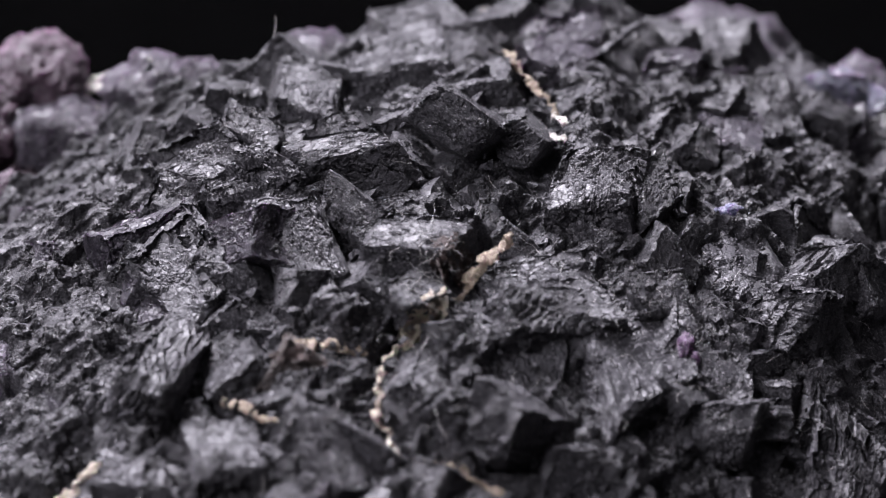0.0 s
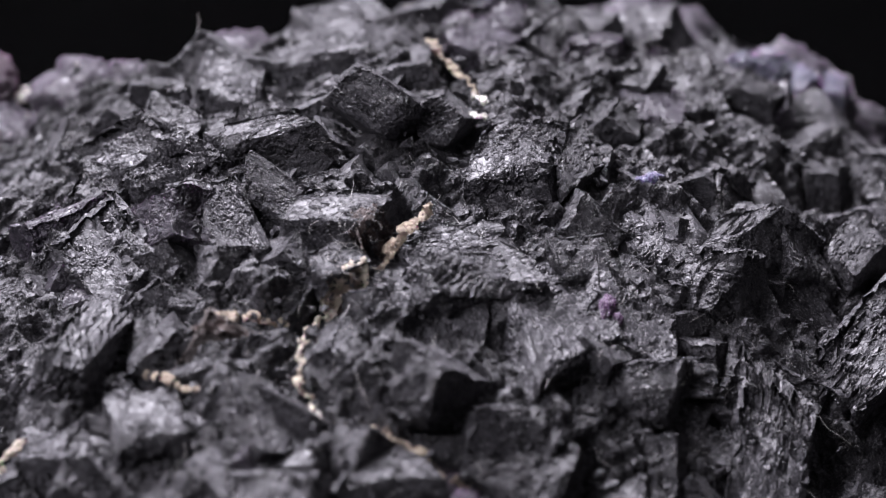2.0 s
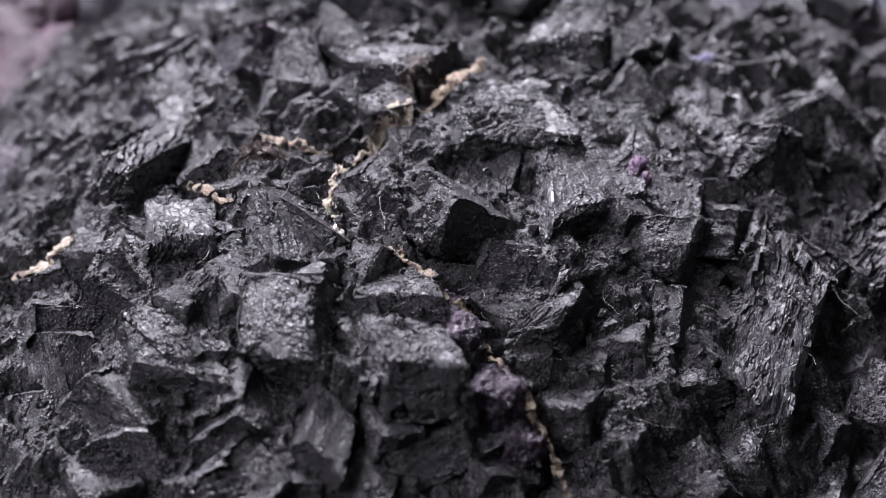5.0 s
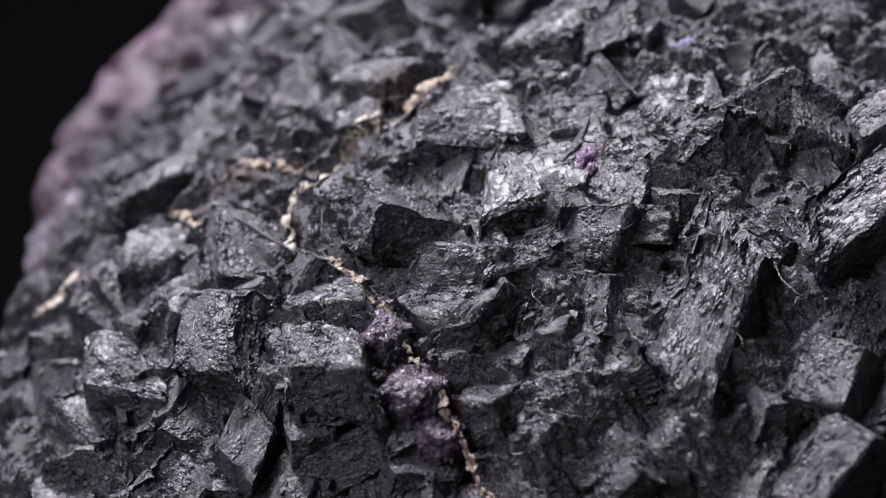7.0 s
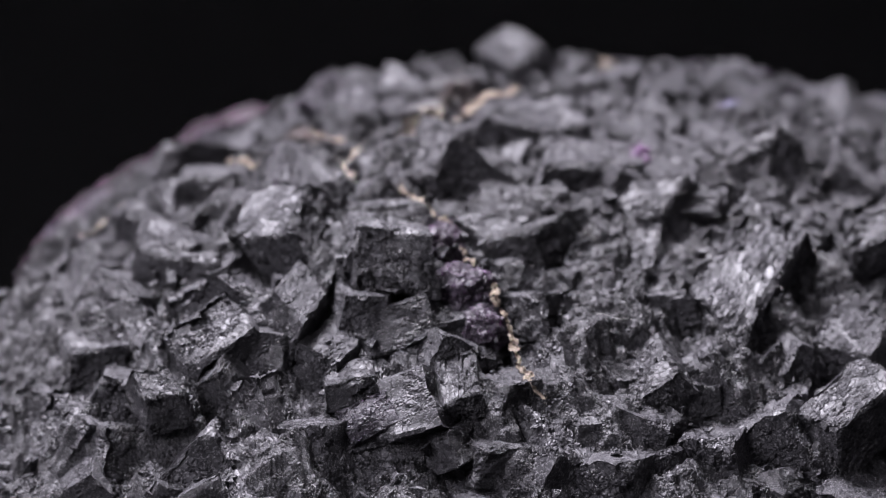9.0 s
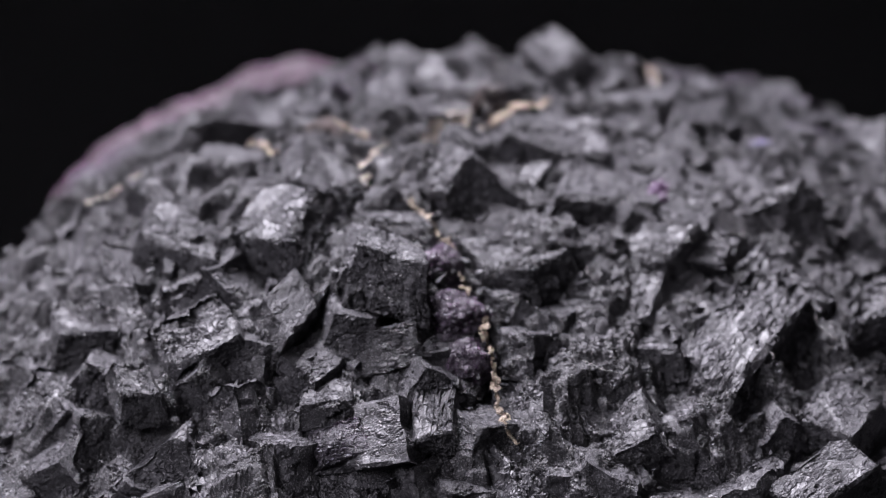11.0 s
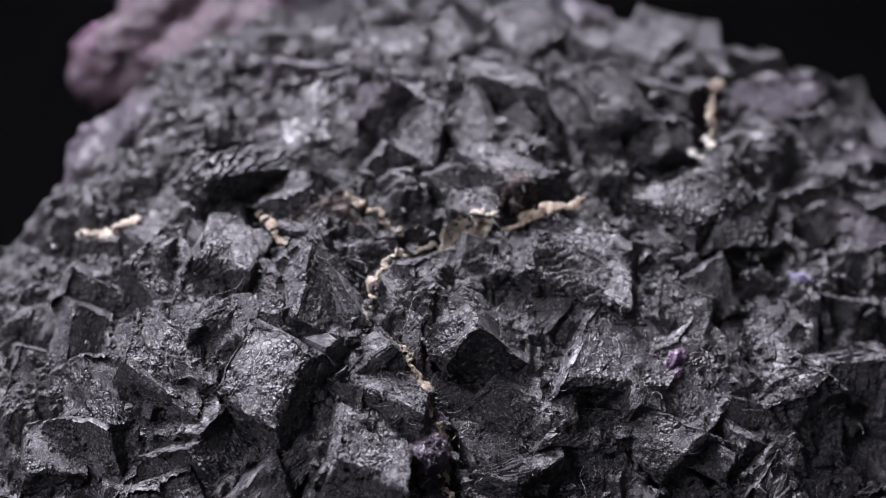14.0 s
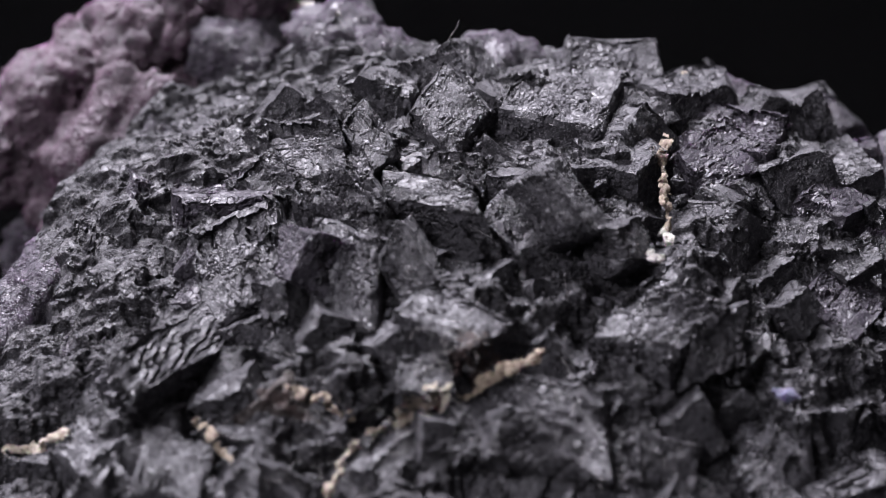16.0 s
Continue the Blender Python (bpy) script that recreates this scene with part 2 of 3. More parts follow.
# ---- crystals: broken cubes with stepped, cracked faces ----
def block_mesh(seed, cuts, shingle, rows, chips):
    """A unit block with flat faces: rows of thin cleavage tiles that overlap like shingles, open cracks, worn edges."""
    rnd = random.Random(seed)
    bm = bmesh.new()
    bmesh.ops.create_cube(bm, size=1.0)
    bmesh.ops.subdivide_edges(bm, edges=bm.edges[:], cuts=cuts, use_grid_fill=True)
    off = Vector((rnd.uniform(0, 50), rnd.uniform(0, 50), rnd.uniform(0, 50)))
    planes = []
    for _ in range(chips):
        n = Vector([rnd.choice((-1, 1)) * rnd.uniform(0.3, 1) for _ in range(3)]).normalized()
        planes.append((n, rnd.uniform(0.68, 0.8)))
    turn = rnd.uniform(-0.5, 0.5)
    for v in bm.verts:
        p = v.co.copy()
        face = max(range(3), key=lambda i: abs(v.co[i]))
        one, two = p[(face + 1) % 3], p[(face + 2) % 3]
        w = noise.noise_vector(p * 2.1 + off) * 0.13 + noise.noise_vector(p * 6.0 + off) * 0.05
        a = (one + turn * two + w.x) * rows + face * 3.7 + off.x
        row = math.floor(a)
        b = (two - turn * one + w.y) * rows * 0.62 + 0.47 * row + 0.6 * noise.cell(Vector((row, face, seed)))
        tile = math.floor(b)
        fa, fb = a - row, b - tile
        edge = min(fa, 1 - fa, fb * 1.5, (1 - fb) * 1.5)
        own = noise.cell(Vector((row + 0.5, tile + 0.5, face + seed * 0.37)))
        mask = max(0.0, min(1.0, 0.45 + 2.4 * noise.noise(p * 1.4 + off)))
        sink = shingle * mask * (0.55 * fa + 0.75 * own * own)
        if own > 0.25:
            sink += 0.042 * (0.2 + mask) * max(0.0, 1 - edge / 0.17)
        sink += 0.035 * noise.noise(p * 1.7 + off) + 0.018 * noise.noise(p * 5.0 + off) + 0.012 * noise.noise(p * 13.0 + off)
        worn = sorted((0.5 - abs(v.co[i])) for i in range(3))[1]
        sink += 0.06 * max(0.0, 1 - worn / 0.08) * max(0.0, 0.5 + 1.5 * noise.noise(p * 4.0 - off))
        p[face] -= math.copysign(sink, p[face])
        p += noise.noise_vector(v.co * 1.1 - off) * 0.075 + noise.noise_vector(v.co * 3.1 - off) * 0.03
        spread = 1 + 0.3 * (0.5 - p.z)
        p.x, p.y = p.x * spread, p.y * spread
        for n, d in planes:
            over = p.dot(n) - d
            if over > 0:
                p -= n * (over * 0.92)
        v.co = p
    bm.normal_update()
    for f in bm.faces:
        f.smooth = True
    me = bpy.data.meshes.new("crystal")
    bm.to_mesh(me)
    bm.free()
    me.set_sharp_from_angle(angle=math.radians(22))
    return me


TILES = [((0.03, 0.075, 0.02, 0.11, 0.05, 0.09)[k % 6], (9, 8, 11, 7, 10)[k % 5], (0, 1, 0, 2)[k % 4]) for k in range(12)]
BLOCKS = [block_mesh(71 + k, 43, *tile) for k, tile in enumerate(TILES)]
CUBES = [block_mesh(11 + k, 31, tile[0], tile[1], 1 + tile[2]) for k, tile in enumerate(TILES)]
SMALLS = [block_mesh(41 + k, 19, tile[0], 6, 1 + tile[2]) for k, tile in enumerate(TILES)]
VIOLETS = [m.copy() for m in CUBES[:4]]
HAZES = [m.copy() for m in SMALLS[2:5]]
placed = []


def leaning(mesh, degrees):
    """A copy of a block whose side edges lean by so many degrees within its upper face."""
    mesh = mesh.copy()
    at = np.zeros(len(mesh.vertices) * 3)
    mesh.vertices.foreach_get("co", at)
    at = at.reshape(-1, 3)
    at[:, 0] -= math.tan(math.radians(degrees)) * at[:, 1]
    mesh.vertices.foreach_set("co", at.reshape(-1))
    mesh.update()
    return mesh


def crystal(x, y, z, rx, ry, rz, sx, sy, sz, kind=None, meshes=CUBES, skew=0.0):
    """One crystal: its middle in mm, its turn in degrees, its edges in mm."""
    k = len(placed)
    mesh, stone = meshes[k * 7 % len(meshes)], BLACK
    if skew:
        mesh = leaning(mesh, skew * sy / sx)
    if kind == "violet":
        mesh, stone = VIOLETS[k % 4], VIOLET
    elif kind == "brown":
        stone = BROWN
    elif kind == "haze":
        mesh, stone = HAZES[k % 3], HAZE
    ob = part("crystal", mesh, stone)
    if meshes is CUBES and kind is None:
        z -= 0.9
    ob.matrix_basis = pose(x / 1000, y / 1000, z / 1000, rx, ry, rz) @ Matrix.Diagonal((sx * 1.06 / 1000, sy * 1.06 / 1000, sz * 1.06 / 1000, 1))
    placed.append((x, y, max(sx, sy, sz)))
    return ob


# the large blocks
crystal(-7.1, 22.8, 1.7, -19, 33, -141, 4.5, 6.7, 4.6, meshes=BLOCKS, skew=11)
crystal(-16.9, 11.2, 0.2, 2, 23, -107, 4.3, 6.1, 4.3, meshes=BLOCKS, skew=-17)
crystal(-21.4, 8.1, -2.6, 19, -0, -66, 10.0, 6.3, 6.8, meshes=BLOCKS, skew=-18)
crystal(7.2, 15.0, 0.6, -11, -12, -0, 7.8, 8.4, 6.7, meshes=BLOCKS, skew=-14)
crystal(-10.3, 6.9, 0.9, -9, -14, -9, 8.9, 5.8, 6.1, meshes=BLOCKS, skew=-16)
crystal(28.8, 8.7, -1.8, 20, 29, 170, 6.9, 5.8, 5.8, meshes=BLOCKS, skew=-30)
crystal(1.7, 2.3, -0.5, 2, -6, 4, 11.3, 7.2, 8.0, meshes=BLOCKS, skew=29)
crystal(-31.5, 6.4, -7.0, 13, 15, -132, 9.0, 10.7, 8.1, meshes=BLOCKS, skew=-9)
crystal(11.4, 15.9, 1.1, -18, -15, -129, 6.3, 5.3, 5.0, meshes=BLOCKS, skew=-26)
crystal(-32.6, -1.8, -5.7, 14, 25, 178, 4.6, 6.7, 4.7, meshes=BLOCKS, skew=-5)
crystal(-21.6, -7.4, -1.2, -15, 24, -119, 5.8, 5.4, 4.6, "brown", meshes=BLOCKS, skew=2)
crystal(0.6, -1.0, 2.2, -79, 61, -159, 4.5, 7.3, 4.9, meshes=BLOCKS, skew=16)
crystal(-17.4, -14.6, -0.7, -17, 38, -121, 4.4, 10.3, 6.0, meshes=BLOCKS, skew=0)
crystal(-28.2, -17.1, -1.6, 1, -15, -80, 7.0, 6.4, 5.5, meshes=BLOCKS, skew=-2)
crystal(-35.4, -17.3, -6.0, -27, 20, 95, 7.2, 7.0, 6.4, meshes=BLOCKS, skew=-30)
crystal(9.2, -21.2, -1.5, 3, 17, -174, 4.5, 4.7, 4.1, meshes=BLOCKS, skew=-30)
crystal(18.5, -9.6, -1.8, -23, 10, -179, 6.7, 5.8, 5.4, meshes=BLOCKS, skew=-26)
crystal(-3.1, -30.4, 0.4, -8, -10, -58, 7.7, 6.5, 6.0, meshes=BLOCKS, skew=-22)
crystal(9.6, -2.3, -1.9, 3, 11, 42, 11.4, 12.1, 9.0, meshes=BLOCKS, skew=-28)
crystal(11.9, -13.0, -2.0, 11, 10, 39, 9.0, 4.4, 5.9, meshes=BLOCKS, skew=-30)
crystal(30.4, -7.4, -6.0, -19, 15, -113, 7.8, 10.1, 7.4, meshes=BLOCKS, skew=-1)
crystal(24.7, 4.0, -1.6, -23, 22, 157, 9.0, 6.8, 6.5, meshes=BLOCKS, skew=-10)
crystal(-25.7, -31.8, -4.3, -3, -0, -63, 6.2, 7.6, 6.7, meshes=BLOCKS, skew=-30)
crystal(-5.1, -28.5, -0.3, -8, 13, 40, 5.6, 6.2, 4.9, meshes=BLOCKS, skew=-14)
crystal(18.8, -8.7, -1.7, -49, 14, -135, 7.4, 2.9, 4.2, meshes=BLOCKS, skew=2)
crystal(-1.7, -12.6, 1.3, -66, 36, -118, 5.8, 7.9, 5.6, meshes=BLOCKS, skew=6)
crystal(-17.7, -16.6, -0.8, -26, 9, -64, 8.2, 7.3, 6.4, meshes=BLOCKS, skew=-9)
crystal(14.1, -19.3, -4.5, -27, -19, -152, 4.5, 4.1, 4.0, meshes=BLOCKS, skew=-14)
crystal(32.8, 10.4, -2.4, -36, 6, -127, 5.5, 6.7, 5.2, meshes=BLOCKS, skew=20)
crystal(22.3, -31.5, -10.6, 1, 21, -30, 4.4, 4.1, 4.0, meshes=BLOCKS, skew=-30)
crystal(-0.2, -35.7, -5.7, -51, 17, -154, 7.9, 4.2, 5.0, meshes=BLOCKS, skew=1)
crystal(8.1, -40.6, -9.1, -15, 10, -149, 4.1, 6.9, 4.5, meshes=BLOCKS, skew=-8)
crystal(25.7, -14.4, -5.1, 7, 12, -58, 4.0, 4.8, 4.0, meshes=BLOCKS, skew=-1)
crystal(30.3, -13.9, -7.5, -7, 15, -97, 17.2, 7.7, 9.0, meshes=BLOCKS, skew=-30)
crystal(34.1, 9.4, -3.1, -32, 18, -64, 7.5, 4.7, 5.3, meshes=BLOCKS, skew=-30)
crystal(42.2, 0.4, -7.2, 7, -4, 49, 12.5, 7.3, 9.0, meshes=BLOCKS, skew=-30)
crystal(41.1, 11.0, -4.6, -6, 1, -51, 4.5, 6.3, 4.5, meshes=BLOCKS, skew=13)
crystal(-26.2, -29.6, -3.3, -3, 0, -44, 7.7, 5.5, 5.5, meshes=BLOCKS, skew=-21)
crystal(13.7, 7.7, 1.1, -21, 16, -114, 4.3, 5.2, 4.0, meshes=BLOCKS, skew=-14)
crystal(-27.3, 17.5, -5.7, 16, -19, -50, 7.6, 8.0, 6.8, meshes=BLOCKS, skew=-27)
crystal(-21.0, 29.6, -7.3, 5, -13, -94, 7.7, 6.6, 6.1, meshes=BLOCKS, skew=-22)
crystal(-26.9, 22.9, -4.4, 4, -12, -99, 4.4, 5.5, 4.3, meshes=BLOCKS, skew=-24)
crystal(-43.8, -0.1, -12.1, 19, -16, -72, 6.6, 6.4, 5.4, meshes=BLOCKS, skew=13)
crystal(11.7, 52.1, -18.3, -8, -5, -108, 5.0, 5.8, 4.4, meshes=BLOCKS, skew=0)

crystal(-22.5, 34.6, -10.0, -14, 33, -148, 7.1, 8.1, 6.4, meshes=BLOCKS, skew=18)
crystal(30.4, 38.7, -10.9, 4, -27, -121, 11.4, 7.1, 7.7, meshes=BLOCKS, skew=-16)
crystal(36.3, 38.2, -11.4, 8, 5, -135, 6.5, 7.2, 6.0, "haze")
crystal(-10.7, -11.8, 0.3, 18, 16, -78, 4.3, 5.2, 4.3, meshes=BLOCKS, skew=-30)
crystal(-6.2, -22.0, -1.2, -4, -19, -67, 6.0, 7.6, 6.0, meshes=BLOCKS, skew=-19)
crystal(5.9, -20.6, -2.5, 2, 11, -38, 5.5, 5.7, 5.1, meshes=BLOCKS, skew=-30)
crystal(15.9, -17.8, -4.8, 8, 27, -43, 4.1, 3.2, 4.0, meshes=BLOCKS, skew=-23)
crystal(-33.8, -5.9, -4.9, 10, -21, -116, 12.1, 5.5, 7.5, meshes=BLOCKS, skew=-26)
crystal(-15.4, -27.6, -0.5, 21, 13, -80, 9.0, 7.8, 7.0, meshes=BLOCKS, skew=-14)
crystal(22.1, -22.2, -6.8, 7, 1, -154, 6.2, 4.7, 4.6, meshes=BLOCKS, skew=23)
crystal(-10.4, -37.7, -3.5, -22, 9, -93, 6.4, 4.2, 4.7, meshes=BLOCKS, skew=-30)
crystal(-20.0, -50.6, -8.8, 6, 14, -44, 4.7, 3.6, 4.0, meshes=BLOCKS, skew=-18)
crystal(-38.2, -10.6, -6.8, 5, 36, -136, 7.6, 4.0, 4.8, meshes=BLOCKS, skew=-10)
crystal(-30.1, 20.2, -7.3, 32, -19, -59, 7.5, 8.4, 7.7, meshes=BLOCKS, skew=-30)
crystal(4.8, 36.3, -6.4, 2, -21, -112, 8.3, 6.3, 6.2, "violet")
crystal(-17.7, 18.8, -1.5, 9, -26, -61, 4.4, 8.0, 5.4, meshes=BLOCKS, skew=-26)
crystal(-44.4, 4.4, -14.3, 10, -37, -54, 5.1, 7.7, 6.4, "violet")

# smaller ones between them
crystal(-33.9, -35.9, -9.9, 36.3, 3.0, -93.6, 5.4, 4.9, 5.4)
crystal(42.0, -17.6, -9.9, 9.5, 5.2, -4.6, 6.1, 6.8, 5.0)
crystal(-37.6, 18.5, -11.9, 26.3, 14.4, -115.7, 7.6, 7.8, 6.6)
crystal(12.8, 52.2, -17.4, 15.4, 12.6, -108.9, 3.2, 5.9, 3.9, "violet")
crystal(-0.0, 22.3, 1.2, -17.3, -36.9, -121.5, 4.8, 4.3, 3.9)
crystal(4.5, 37.4, -7.1, 5.8, -5.4, -145.2, 5.5, 6.2, 5.0, "violet")
crystal(32.2, -25.5, -9.3, -0.2, 18.6, -44.8, 2.6, 3.1, 3.5)
crystal(10.3, -24.9, -3.6, -49.1, 40.8, -107.7, 3.1, 4.2, 3.5)
crystal(-17.3, -42.3, -6.3, 23.6, 13.2, -38.5, 7.0, 7.8, 6.3)
crystal(-9.6, -33.0, -1.7, 36.7, 18.1, 1.2, 2.8, 6.1, 3.8)
crystal(-22.8, -0.2, -2.9, -2.9, 1.2, -95.5, 3.7, 7.4, 4.7)
crystal(-26.5, 8.6, -2.0, 56.1, 15.2, -86.7, 5.0, 6.5, 4.9, "violet")
crystal(21.4, 26.9, -4.8, 2.6, -22.1, -105.1, 8.5, 6.5, 6.3, "violet")
crystal(35.8, 39.7, -11.9, 3.5, -5.8, -96.7, 6.7, 5.7, 5.3, "violet")
crystal(5.7, 41.0, -8.6, 19.3, -15.8, -91.6, 6.3, 8.5, 6.3, "violet")
crystal(-11.0, 36.0, -8.8, 15.2, -29.6, -89.1, 10.9, 9.3, 8.6)
crystal(0.8, -46.4, -10.8, 24.3, 38.0, -41.4, 3.9, 5.0, 3.8, "violet")
crystal(6.0, -45.1, -12.0, 14.0, 53.9, -45.6, 3.1, 5.0, 3.5)
crystal(13.3, -44.8, -12.9, -9.0, 5.0, -42.7, 3.3, 4.7, 3.5)
crystal(44.2, -26.5, -12.7, 20.4, 7.4, -23.7, 5.4, 8.9, 6.1)
crystal(15.6, -26.7, -5.7, -23.0, 37.9, -61.9, 3.5, 6.5, 4.3)
crystal(30.7, -21.6, -6.8, 6.0, 14.3, -69.0, 3.6, 5.2, 3.8)
crystal(15.0, 33.0, -5.8, -24.9, -13.9, -40.2, 4.6, 7.0, 4.9)


crystal(34.4, 37.6, -10.0, 20, 25, 30, 6.5, 6.0, 7.0, "haze")
crystal(42.5, 39.0, -13.0, -15, 20, 70, 5.0, 4.6, 5.0, "haze")
crystal(38.5, 41.5, -14.0, 10, -30, 15, 5.0, 5.0, 5.0, "haze")

def fill(count):
    """Crystals between the large ones, corners and edges up, sunk into the crust."""
    rnd = random.Random(5)
    made = tries = 0
    while made < count and tries < 30000:
        tries += 1
        x, y = rnd.uniform(-56, 58), rnd.uniform(-62, 50)
        if not inside(x, y, 3.5 if x < -25 else 1.5):
            continue
        size = rnd.choice((6.0, 7.0, 8.0, 9.5)) * (1.0 if tries < 4000 else 0.6)
        if any(math.hypot(x - a, y - b) < 0.34 * (size + s) for a, b, s in placed) or seam_gap(x, y) < 0.42 * size:
            continue
        n = (lean(x, y) + Vector((rnd.gauss(0, 0.25), rnd.gauss(0, 0.25), 0))).normalized()
        upmost = Vector(rnd.choice(((1, 1, 1), (1, 1, 1), (0.5, 1, 1), (0.2, 0.8, 1), (0.1, 0.3, 1)))).normalized()
        turn = (n.to_track_quat("Z", "Y") @ Euler((0, 0, rnd.uniform(0, 6.28))).to_quaternion() @ upmost.rotation_difference(Vector((0, 0, 1)))).to_matrix().to_4x4()
        e = turn.to_euler()
        dx, dy, dz = size * rnd.uniform(0.8, 1.4), size * rnd.uniform(0.8, 1.2), size * rnd.uniform(0.8, 1.0)
        up = 0.5 * sum(abs(turn[2][i]) * d for i, d in enumerate((dx, dy, dz)))
        c = Vector((x, y, dome(x, y) - up + rnd.uniform(-2.6, -0.4) + 1.6 * (y > 30) - (0.3 if x < -12 else 0.08) * max(0.0, y - 27) - 0.3 * max(0.0, -36 - x)))
        crystal(c.x, c.y, c.z, math.degrees(e.x), math.degrees(e.y), math.degrees(e.z), dx, dy, dz, "violet" if rnd.random() < 0.03 + 0.25 * (x < -28 and y > -5 or y > 36) else None, SMALLS)
        made += 1
    return made


fill(300)


def top(x, y, low):
    """Height in mm of the uppermost crystal face over x, y, or low where none is higher."""
    best = low
    for ob, m, turn, cx, cy, reach in BOXES:
        if abs(x - cx) < reach and abs(y - cy) < reach:
            hit, at, n, f = ob.ray_cast(m @ Vector((x / 1000, y / 1000, 0.1)), turn @ Vector((0, 0, -1)))
            if hit:
                best = max(best, 1000 * (ob.matrix_basis @ at).z)
    return best


bpy.context.view_layer.update()
BOXES = []
for ob in specimen.children:
    if ob.name.startswith(("crystal", "matrix_body")):
        inv = ob.matrix_basis.inverted()
        BOXES.append((ob, inv, inv.to_3x3(), ob.matrix_basis[0][3] * 1000, ob.matrix_basis[1][3] * 1000, 1300 * max(ob.matrix_basis.to_scale())))


# ---- shards and grains ----
def shards(count, low, high, seed, name, material, label, rise):
    """Many small broken cubes over the dome, as one mesh."""
    rnd = np.random.RandomState(seed)
    base = np.array([(i, j, k) for i in (-.5, .5) for j in (-.5, .5) for k in (-.5, .5)], float)
    quads = np.array([(0, 1, 3, 2), (4, 6, 7, 5), (0, 4, 5, 1), (2, 3, 7, 6), (0, 2, 6, 4), (1, 5, 7, 3)])
    verts, faces = [], []
    made = 0
    while made < count:
        x, y = rnd.uniform(-57, 59), rnd.uniform(-64, 51)
        if not inside(x, y, 5.0):
            continue
        s = low + (high - low) * rnd.rand() ** 2
        e = Euler(rnd.uniform(0, 2 * math.pi, 3))
        m = np.array(e.to_matrix())
        size = s * rnd.uniform(0.6, 1.5, 3)
        pts = (base * size * (1 + 0.75 * rnd.uniform(-1, 1, (8, 3)))) @ m.T
        z = dome(x, y) + rise[0] + (rise[1] - rise[0]) * rnd.rand()
        verts.append((pts + (x, y, z)) / 1000)
        faces.append(quads + 8 * made)
        made += 1
    me = bpy.data.meshes.new(name)
    me.from_pydata(np.concatenate(verts).tolist(), [], np.concatenate(faces).tolist())
    part(name, me, material, label=label, kind="stuff")


shards(1300, 0.25, 0.9, 3, "rubble", SHARD, "small broken crystal shards between the large cubes", (-3.8, -0.8))

# ---- pale veins between the crystals ----
def vein(points, width, material, seed, label, grain=1.0, name="vein"):
    """A crumbly seam that follows a bent line; points are x, y, z in mm."""
    rnd = random.Random(seed)
    bm = bmesh.new()
    pts = [Vector(p) for p in points]
    line = []
    for a, b in zip(pts, pts[1:]):
        for i in range(max(2, int((b - a).length / 0.22))):
            c = a.lerp(b, i / max(2, int((b - a).length / 0.22)))
            line.append(c + noise.noise_vector(c * 0.55) * 0.8 + noise.noise_vector(c * 1.6) * 0.45)
    rings = []
    for i, c in enumerate(line):
        way = line[min(i + 1, len(line) - 1)] - line[max(i - 1, 0)]
        side = Vector((-way.y, way.x, 0)).normalized()
        wide = 1.2 * width * max(0.2, 0.7 + 0.9 * noise.noise(c * 0.5 + Vector((seed, 0, 0))) + 0.3 * noise.noise(c * 2.0))
        wide *= min(1.0, 0.2 + 0.2 * min(i, len(line) - 1 - i))
        ring = []
        for k in range(-5, 6):
            q = c + side * (wide * (k / 5) + 0.3 * noise.noise(c * 2.5 + Vector((k, 0, 0))))
            high = min(top(q.x, q.y, c.z - 0.5), c.z + (1.0 if material is CREAM else 2.6))
            q.z = high + 0.06 - 0.16 * abs(k / 5) ** 3 + 0.20 * noise.noise(q * 1.7) + 0.14 * noise.noise(q * 5.0)
            ring.append(bm.verts.new(q / 1000))
        rings.append(ring)
    for c, a, b in zip(line, rings, rings[1:]):
        if noise.noise(c * 0.8 + Vector((0, seed, 0))) < (-0.36 if material is CREAM else -0.5):
            continue
        for k in range(10):
            bm.faces.new((a[k], a[k + 1], b[k + 1], b[k]))
    line = [r[5].co * 1000 for r in rings]
    for c in line:
        for _ in range(max(2, int(4 * grain))):
            at = c + Vector((rnd.gauss(0, 0.3 + width * 0.7), rnd.gauss(0, 0.3 + width * 0.7), 0))
            high = top(at.x, at.y, -99.0)
            if abs(high - c.z) > 0.9:
                continue
            at.z = high + rnd.uniform(-0.06, 0.04)
            w = rnd.uniform(0.04, 0.13)
            spin = Euler((rnd.uniform(0, 3), rnd.uniform(0, 3), rnd.uniform(0, 6)))
            m = Matrix.LocRotScale(at / 1000, spin, Vector((w * rnd.uniform(1.0, 2.2), w * rnd.uniform(0.6, 1.2), w * rnd.uniform(0.4, 0.9))) / 1000)
            bmesh.ops.create_icosphere(bm, subdivisions=1, radius=0.5, matrix=m)
    for f in bm.faces:
        f.smooth = True
    me = bpy.data.meshes.new(name)
    bm.to_mesh(me)
    return part(name, me, material, label=label)


